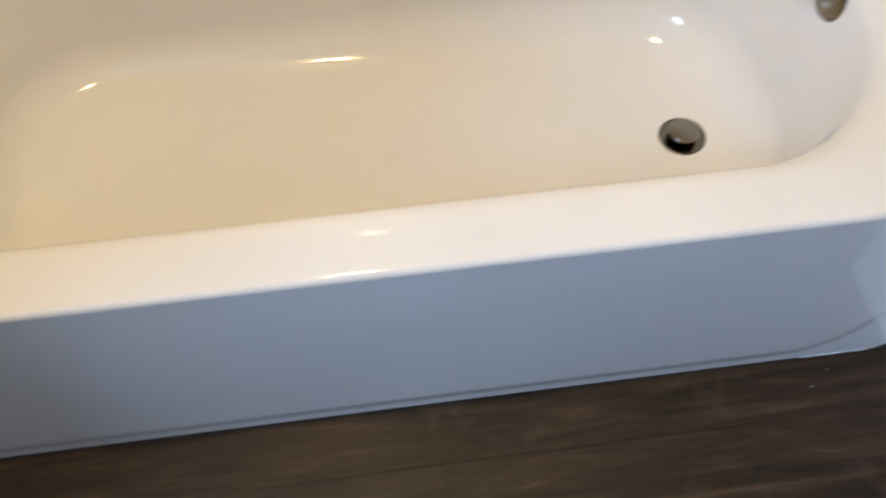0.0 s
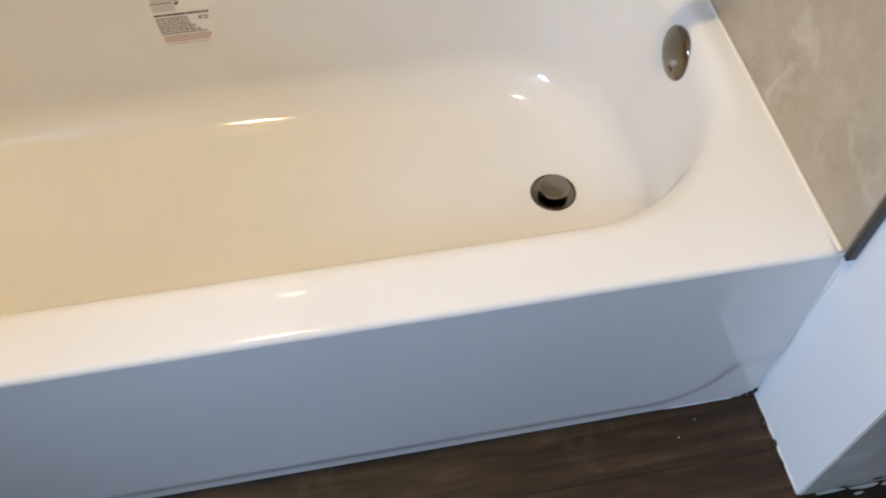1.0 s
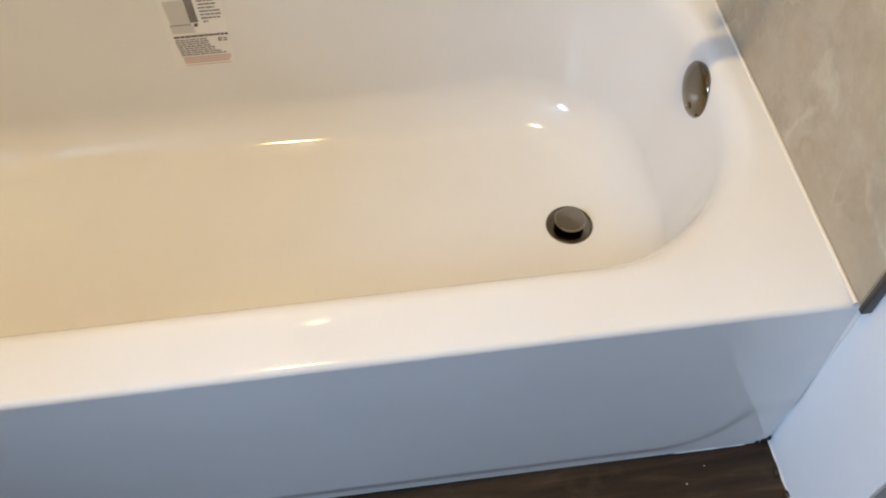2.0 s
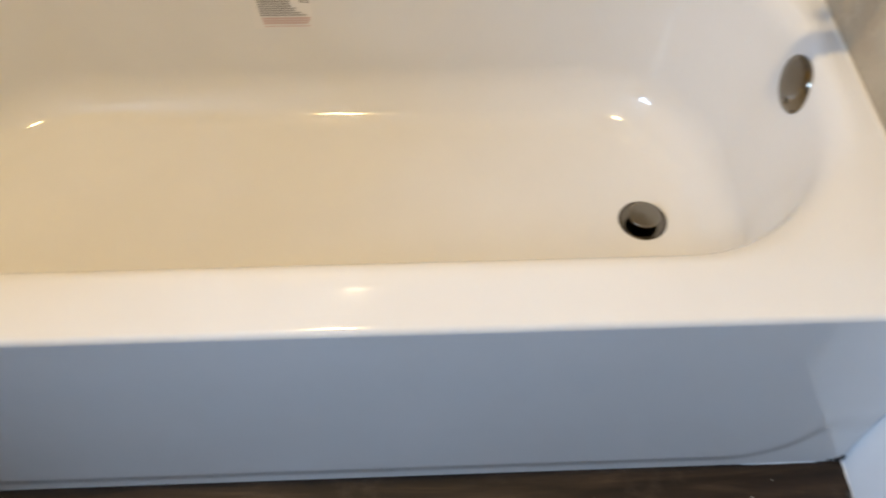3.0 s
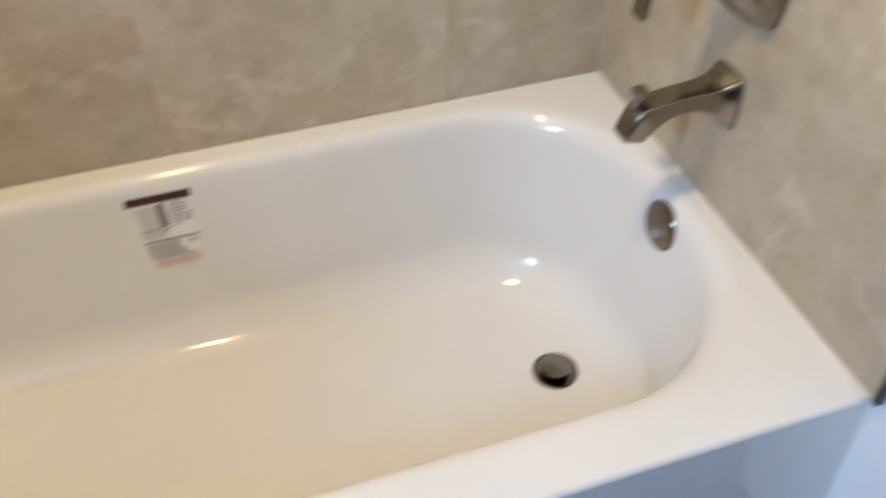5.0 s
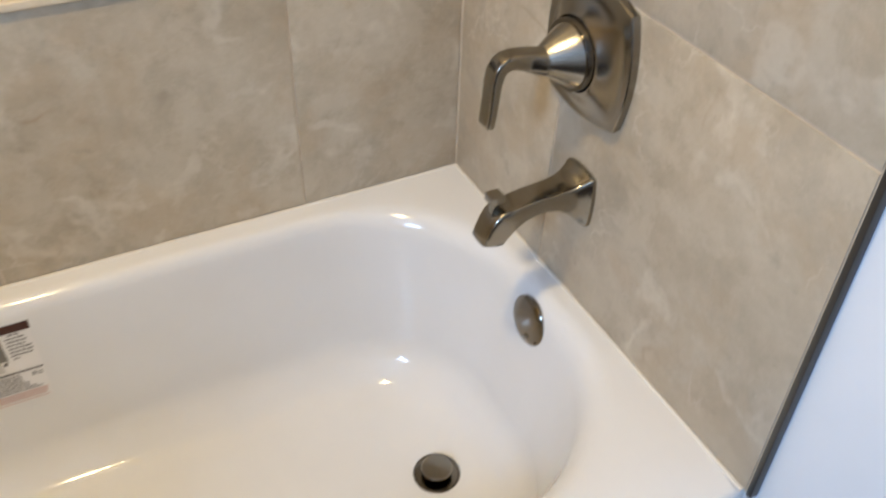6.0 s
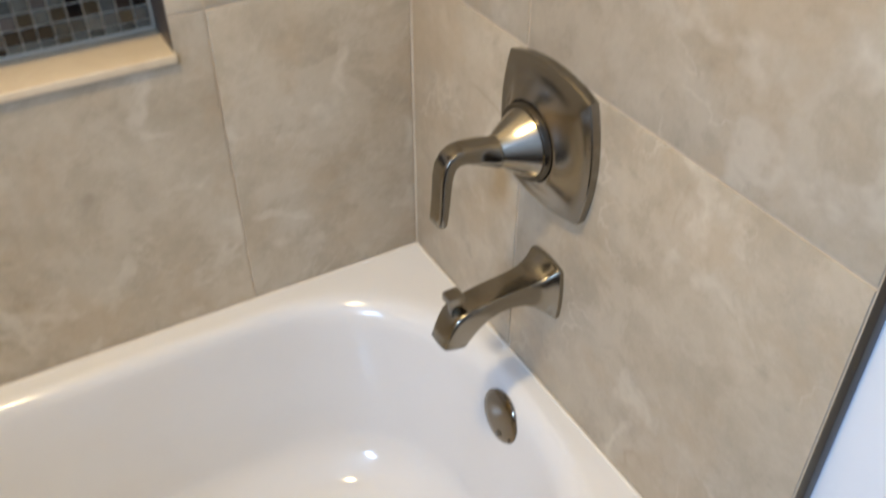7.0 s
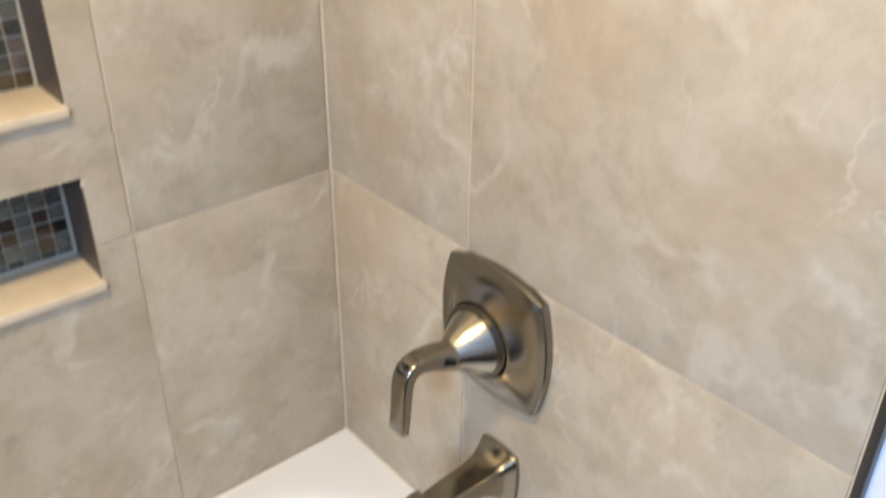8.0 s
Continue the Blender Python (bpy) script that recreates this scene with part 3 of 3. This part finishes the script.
part("sheet", sticker_patch(0.004, SW - 0.004, 0.003, SH, 0.0006, 0.0), PAPER, sticker)
part("maroon_band", sticker_patch(0.0, SW - 0.003, 0.0, 0.0150, 0.0010), INK_MAROON, sticker, "dark maroon band")
part("picture_panel", sticker_patch(0.010, 0.042, 0.021, 0.066, 0.0010, 0.10), INK_PALE, sticker, "pale grey picture of a tub")
part("picture_side", sticker_patch(0.043, 0.056, 0.018, 0.063, 0.0010, 0.05), INK_GREY, sticker)
part("picture_shadow", sticker_patch(0.012, 0.048, 0.067, 0.082, 0.0010, 0.10), INK_PALE, sticker)
part("picture_rim", sticker_patch(0.012, 0.046, 0.0655, 0.0668, 0.0011, 0.10), INK_DARK, sticker)
part("picture_foot", sticker_patch(0.051, 0.057, 0.065, 0.071, 0.0011, -0.3), INK_DARK, sticker)
for i, (a, b) in enumerate(((0.068, 0.084), (0.063, 0.091), (0.064, 0.094), (0.063, 0.088), (0.064, 0.096), (0.064, 0.098), (0.064, 0.094), (0.066, 0.074))):
    part("text_bar", words(a, b, 0.017 + 0.0063 * i, 0.0198 + 0.0063 * i), INK_GREY, sticker)
part("heading_bar", words(0.013, 0.099, 0.0868, 0.0905), INK_DARK, sticker)
for a, b, w0, w1 in ((0.082, 0.0845, 0.0950, 0.1020), (0.0845, 0.089, 0.0950, 0.0964), (0.0855, 0.0875, 0.0975, 0.1020), (0.090, 0.0965, 0.0960, 0.0980), (0.0905, 0.0965, 0.0998, 0.1020)):
    part("mark", sticker_patch(a, b, w0, w1, 0.0010), INK_GREY, sticker)
for i, (a, b) in enumerate(((0.014, 0.064), (0.014, 0.066), (0.015, 0.066), (0.015, 0.069), (0.016, 0.074), (0.016, 0.073), (0.017, 0.084), (0.017, 0.090))):
    part("text_bar", words(a, b, 0.0938 + 0.0042 * i, 0.0960 + 0.0042 * i), INK_GREY, sticker)
for i, (a, b) in enumerate(((0.019, 0.096), (0.019, 0.095), (0.020, 0.092))):
    part("warning_bar", sticker_patch(a, b, 0.1285 + 0.0046 * i, 0.1320 + 0.0046 * i, 0.0010), INK_PINK, sticker, "pale red text lines")
part("warning_bar", sticker_patch(0.021, 0.095, 0.1445, 0.1462, 0.0010), INK_PINK, sticker, "pale red text lines")


# ---------------- trim, caulk and the corner ----------------
def structure_part(name, bm, material, label, category="trim", smooth=True):
    return tagged(part(name, bm, material, None, "", smooth), label, category, "", "structure")


structure_part("tile_trim", box(-0.0008, 0.0115, -0.0135, -0.0055, H - 0.001, CEIL, 0.0012), TRIM, "dark metal edge strip ending the wall tiles")


def bead(a, b, r, material, name, label, wobble=0.0, steps=60):
    """A thin uneven caulk bead from a to b."""
    a, b = Vector(a), Vector(b)
    d = (b - a).normalized()
    side = d.cross(Vector((0, 0, 1)))
    if side.length < 0.1:
        side = Vector((1, 0, 0))
    side.normalize()
    up = side.cross(d)
    loops = []
    for i in range(steps + 1):
        p = lerp(a, b, i / steps)
        q = r * (1 + wobble * noise.noise(p * 45.0))
        loops.append([tuple(p + side * q * math.cos(2 * math.pi * k / 8) + up * q * math.sin(2 * math.pi * k / 8)) for k in range(8)])
    return structure_part(name, loft(loops, True, True, True), material, label, "caulk")


bead((-0.001, 0.0, H + 0.0005), (-0.001, D, H + 0.0005), 0.0034, CAULK, "caulk_end", "cream caulk between tub rim and end tiles", 0.2)
bead((XW, D - 0.001, H + 0.0005), (0.0, D - 0.001, H + 0.0005), 0.0034, CAULK, "caulk_back", "cream caulk between tub rim and back tiles", 0.2)
bead((0.0, D, H), (0.0, D, CEIL), 0.0018, GROUT, "caulk_corner", "cream caulk in the corner of the tiled walls", 0.2)
bead((-0.13, -0.0065, 0.0), (-0.025, -0.0065, 0.0), 0.0009, WHITE_CAULK, "caulk_base", "uneven white caulk at the foot of the tub", 0.9, 120)
bead((0.012, -0.164, 0.002), (0.012, -0.002, 0.001), 0.0015, WHITE_CAULK, "caulk_wall_foot", "uneven white caulk at the foot of the wall", 0.9, 80)

# the unpainted side of the wall's end, with ragged compound
structure_part("wall_patch", box(0.014, 0.60, -0.1685, -0.166, 0.004, CEIL), PUTTY, "grey unpainted joint compound on the wall's side", "wall", False)

rng = random.Random(5)


def blob(x, y, z, sx, sy, sz, seed):
    bm = bmesh.new()
    bmesh.ops.create_icosphere(bm, subdivisions=2, radius=1)
    for q in bm.verts:
        k = 1 + 0.45 * noise.noise(q.co * 1.7 + Vector((seed, 0, 0)))
        q.co = Vector((q.co.x * sx * k, q.co.y * sy * k, q.co.z * sz * k))
    return shifted(bm, x, y, z)


# black lumps stand in for the dark, ragged gap in the floor corner
for i, (x, y, z, a, b, c) in enumerate(((0.004, -0.004, 0.006, 0.006, 0.004, 0.007), (-0.006, -0.004, 0.004, 0.007, 0.003, 0.004), (0.009, -0.006, 0.013, 0.003, 0.003, 0.007), (-0.016, -0.003, 0.003, 0.006, 0.0025, 0.003))):
    ob = part("dark_gap_blob", blob(x, y, z, a, b, c, i * 3.1), BLACK)
    tagged(ob, "ragged black lump standing in for the dark floor corner gap", "sealant", "sealant in the corner")
for i, (x, y, r) in enumerate(((0.006, -0.055, 0.0035), (0.010, -0.088, 0.0040), (0.008, -0.118, 0.0025))):
    ob = part("dark_gap_blob", blob(x, y, 0.003, r, r * 1.5, 0.003, 20 + i * 2.3), BLACK)
    tagged(ob, "ragged black lump standing in for the dark floor corner gap", "sealant", "sealant in the corner")
for i in range(2):
    x, y = rng.uniform(-0.30, -0.02), rng.uniform(-0.15, -0.02)
    ob = part("plaster_crumb", blob(x, y, 0.0006, rng.uniform(0.0005, 0.0011), rng.uniform(0.0005, 0.0010), 0.0007, 40 + i), WHITE_CAULK)
    tagged(ob, "tiny white plaster crumb on the floor", "crumb", "crumbs on the floor")


def shard(length, depth, height, seed):
    """A flat broken piece with a ragged outline and a torn top."""
    r = random.Random(seed)
    n = 14
    rim = [(length * math.cos(2 * math.pi * i / n) * r.uniform(0.7, 1.1), depth * math.sin(2 * math.pi * i / n) * r.uniform(0.55, 1.2)) for i in range(n)]
    loops = [[(x, y, 0.0) for x, y in rim], [(x * 0.96, y * 0.9, height * r.uniform(0.5, 1.0)) for x, y in rim], [(x * 0.5, y * 0.5, height * r.uniform(0.7, 1.1)) for x, y in rim]]
    return loft(loops, True, True, True)


for i, (x, y, a, d, h) in enumerate(((0.060, -0.1700, 0.030, 0.0020, 0.003), (0.112, -0.1712, 0.024, 0.0028, 0.006), (0.160, -0.1730, 0.026, 0.0045, 0.010), (0.100, -0.1790, 0.008, 0.0018, 0.002))):
    ob = part("plaster_chip", shifted(shard(a, d, h, 60 + i), x, y, 0.0), PUTTY, smooth=False)
    tagged(ob, "broken grey plaster chip at the wall's foot", "plaster chip", "plaster chips")
# flat black lumps stand in for a dark hole in the wall's foot
for i, (x, z, a, c) in enumerate(((0.128, 0.018, 0.010, 0.005), (0.078, 0.010, 0.006, 0.003), (0.140, 0.024, 0.005, 0.003))):
    ob = part("dark_gap_blob", blob(x, -0.1684, z, a, 0.0012, c, 90 + i * 1.7), BLACK)
    tagged(ob, "black lump standing in for a dark hole in the plaster", "sealant", "sealant in the corner")

# ---------------- niches ----------------
MOSAIC = []
for nm, colour, rough in (("black_brown", (0.018, 0.013, 0.010), 0.10), ("dark_brown", (0.055, 0.036, 0.025), 0.12), ("slate", (0.075, 0.074, 0.058), 0.12), ("blue_grey", (0.120, 0.120, 0.100), 0.15),
                          ("taupe", (0.15, 0.125, 0.10), 0.2), ("pale_grey", (0.17, 0.162, 0.125), 0.12), ("bronze", (0.09, 0.065, 0.035), 0.15)):
    colour = tuple(c * 0.75 for c in colour)
    m = mat("mosaic_" + nm, colour, rough, 0.0, 0.2)
    vv = coords(m, (1, 1, 1), 3.0)
    link(m, ramp(m, noise_of(m, vv, 55, 4, 0.6, 0.8), [(0.3, tuple(c * 0.75 for c in colour)), (0.7, tuple(c * 1.3 for c in colour))]), bsdf(m).inputs["Base Color"])
    MOSAIC.append(m)
MOSAIC_GROUT = mat("pale_mosaic_grout", (0.46, 0.41, 0.32), 0.85)

PITCH, TS = 0.0192, 0.0171
tile_meshes = [mesh_of(box(-TS / 2, TS / 2, -0.004, 0.0, -TS / 2, TS / 2, 0.0008, 1), "mosaic_tile", m, False) for m in MOSAIC]
half_meshes = [mesh_of(box(-TS / 4, TS / 4, -0.004, 0.0, -TS / 2, TS / 2, 0.0008, 1), "mosaic_half", m, False) for m in MOSAIC]
low_meshes = [mesh_of(box(-TS / 2, TS / 2, -0.004, 0.0, -TS / 4, TS / 4, 0.0008, 1), "mosaic_low", m, False) for m in MOSAIC]
WEIGHT = [5, 3, 4, 3, 3, 4, 1]


def niche(z0, z1, label, seed, chip=False):
    n = thing("wall_niche", (NX0, D, z0), label, "niche", "niches in the wall")
    w, h = NX1 - NX0, z1 - z0
    yb = NDEPTH
    part("back_panel", box(-0.008, w + 0.008, yb, yb + 0.006, -0.01, h + 0.008), MOSAIC_GROUT, n, "pale cream grout", False)
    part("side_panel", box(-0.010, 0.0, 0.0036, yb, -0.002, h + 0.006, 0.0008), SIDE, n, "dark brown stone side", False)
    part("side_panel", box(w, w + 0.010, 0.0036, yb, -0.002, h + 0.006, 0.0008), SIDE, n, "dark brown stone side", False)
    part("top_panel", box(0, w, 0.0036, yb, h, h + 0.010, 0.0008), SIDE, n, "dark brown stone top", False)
    part("sill", box(-0.008, w + 0.002, -0.007, yb, -0.0120, 0.0, 0.0022, 3), SILL, n, "cream stone sill")
    if chip:
        part("chipped_edge", blob(w + 0.004, 0.002, h - 0.006, 0.005, 0.0025, 0.007, 77), GROUT, n, "broken pale tile edge at the corner")
    r = random.Random(seed)
    nx, nz = int(w / PITCH), int(h / PITCH)
    for i in range(nx + 1):
        for k in range(nz + 1):
            half_x, half_z = i == nx, k == nz
            if half_x and half_z:
                continue
            kind = r.choices(range(7), WEIGHT)[0]
            ms = half_meshes if half_x else low_meshes if half_z else tile_meshes
            ob = new("mosaic_tile", ms[kind])
            ob.parent = n
            x = 0.003 + PITCH * (i + 0.5) if not half_x else 0.003 + PITCH * nx + PITCH * 0.25
            z = h - 0.003 - PITCH * (k + 0.5) if not half_z else h - 0.003 - PITCH * nz - PITCH * 0.25
            if half_x and x + TS / 4 > w or half_z and z - TS / 4 < 0:
                bpy.data.objects.remove(ob)
                continue
            ob.location = (x, yb + 0.0015, z)
    return n


niche(*N1, "recessed shower niche with glass mosaic back and cream sill", 3, True)
niche(*N2, "taller upper shower niche with glass mosaic back", 8)

# ---------------- wall tiles ----------------
GAP = 0.0038
ROWS = [(H + 0.0035, 0.849), (0.849, 1.311), (1.311, 1.773), (1.773, 2.235), (2.235, CEIL)]


def tile_piece(parent, axis, a0, a1, z0, z1, holes=()):
    """One tile on a wall, its face at 0 of the wall's own frame; holes are cut through."""
    g = GAP / 2
    a0, a1, z0, z1 = a0 + g, a1 - g, z0 + g, z1 - g
    if a1 - a0 < 0.01:
        return
    mid, mz = (a0 + a1) / 2, (z0 + z1) / 2
    if not holes:
        hx, hz = (a1 - a0) / 2, (z1 - z0) / 2
        bm = box(-hx, hx, 0.0, 0.009, -hz, hz) if axis == "x" else box(0.0, 0.009, -hx, hx, -hz, hz)
        face = [f for f in bm.faces if (f.normal.y if axis == "x" else f.normal.x) < -0.9]
        bmesh.ops.bevel(bm, geom=list(face[0].edges), offset=0.0012, segments=2, profile=0.5, affect='EDGES')
    else:
        us = sorted({a0, a1, *[u for h in holes for u in h[:2] if a0 < u < a1]})
        ws = sorted({z0, z1, *[u for h in holes for u in h[2:] if z0 < u < z1]})
        bm = bmesh.new()
        vs = {(u, w): bm.verts.new((u - mid, 0.0, w - mz)) for u in us for w in ws}
        for u, u2 in zip(us, us[1:]):
            for w, w2 in zip(ws, ws[1:]):
                cu, cw = (u + u2) / 2, (w + w2) / 2
                if not any(h[0] < cu < h[1] and h[2] < cw < h[3] for h in holes):
                    bm.faces.new((vs[u, w], vs[u2, w], vs[u2, w2], vs[u, w2]))
        ex = bmesh.ops.extrude_face_region(bm, geom=bm.faces[:])
        bmesh.ops.translate(bm, verts=[q for q in ex["geom"] if isinstance(q, bmesh.types.BMVert)], vec=(0, 0.009, 0))
    ob = part("tile", bm, TILE, parent, angle=25)
    ob.location = (mid, 0, mz) if axis == "x" else (0, mid, mz)
    return ob


HOLES = [(NX0 - 0.001, NX1 + 0.001, N1[0] - 0.0124, N1[1] + 0.001), (NX0 - 0.001, NX1 + 0.001, N2[0] - 0.0124, N2[1] + 0.001)]
tiles_back = thing("tiled_wall_north", (0, D, 0), "beige grey marble-look square tiles on the back wall", "wall tiles", "", "structure")
part("grout_bed", box(NX1 + 0.0105, 0.009, 0.0020, 0.0096, H, CEIL), GROUT, tiles_back, smooth=False)
part("grout_bed", box(XW, NX0 - 0.0105, 0.0020, 0.0096, H, CEIL), GROUT, tiles_back, smooth=False)
part("grout_bed", box(NX0 - 0.011, NX1 + 0.011, 0.0020, 0.0096, H, N1[0] - 0.024), GROUT, tiles_back, smooth=False)
part("grout_bed", box(NX0 - 0.011, NX1 + 0.011, 0.0020, 0.0096, N1[1] + 0.011, N2[0] - 0.024), GROUT, tiles_back, smooth=False)
part("grout_bed", box(NX0 - 0.011, NX1 + 0.011, 0.0020, 0.0096, N2[1] + 0.011, CEIL), GROUT, tiles_back, smooth=False)
for x0, x1 in ((NX1 + 0.0012, NX1 + 0.0104), (NX0 - 0.0104, NX0 - 0.0012)):
    part("grout_bed", box(x0, x1, 0.0020, 0.0034, H, CEIL), GROUT, tiles_back, smooth=False)
for z0, z1 in ROWS:
    for x0, x1 in ((-0.281, -0.001), (-0.743, -0.281), (-1.205, -0.743), (XW, -1.205)):
        hs = [h for h in HOLES if h[0] < x1 and h[1] > x0 and h[2] < z1 and h[3] > z0]
        tile_piece(tiles_back, "x", x0, x1, z0, z1, hs)
tiles_end = thing("tiled_wall_east", (0, 0, 0), "beige grey marble-look square tiles on the end wall", "wall tiles", "", "structure")
part("grout_bed", box(0.0020, 0.0096, -0.005, D, H, CEIL), GROUT, tiles_end, smooth=False)
for z0, z1 in ROWS:
    for y0, y1 in ((-0.005, 0.466), (0.466, D + 0.001)):
        tile_piece(tiles_end, "y", y0, y1, z0, z1)
tiles_west = thing("tiled_wall_west", (XW, 0, 0), "beige grey marble-look square tiles on the far end wall", "wall tiles", "", "structure")
part("tile_sheet", box(-0.0096, 0.0, 0.003, D, H, CEIL), TILE, tiles_west, smooth=False)

# ---------------- floor planks ----------------
for k in range(15):
    y1 = 0.055 - 0.152 * k
    if y1 < ROOM_S:
        break
    x = 0.10 - 1.22 * 4 - 0.41 * (k % 3)
    if k == 1:
        x = -0.67 - 1.22 * 3
    while x < ROOM_E:
        a, b = max(x, ROOM_W), min(x + 1.22, ROOM_E)
        if b - a > 0.02:
            cx, cy = (a + b) / 2, y1 - 0.076
            bm = box(-(b - a) / 2 + 0.0002, (b - a) / 2 - 0.0002, -0.07585, 0.07585, -0.006, 0.0, 0.00015, 1)
            ob = part("plank", bm, WOOD, floor, smooth=False)
            ob.location = (cx, cy, 0)
        x += 1.22
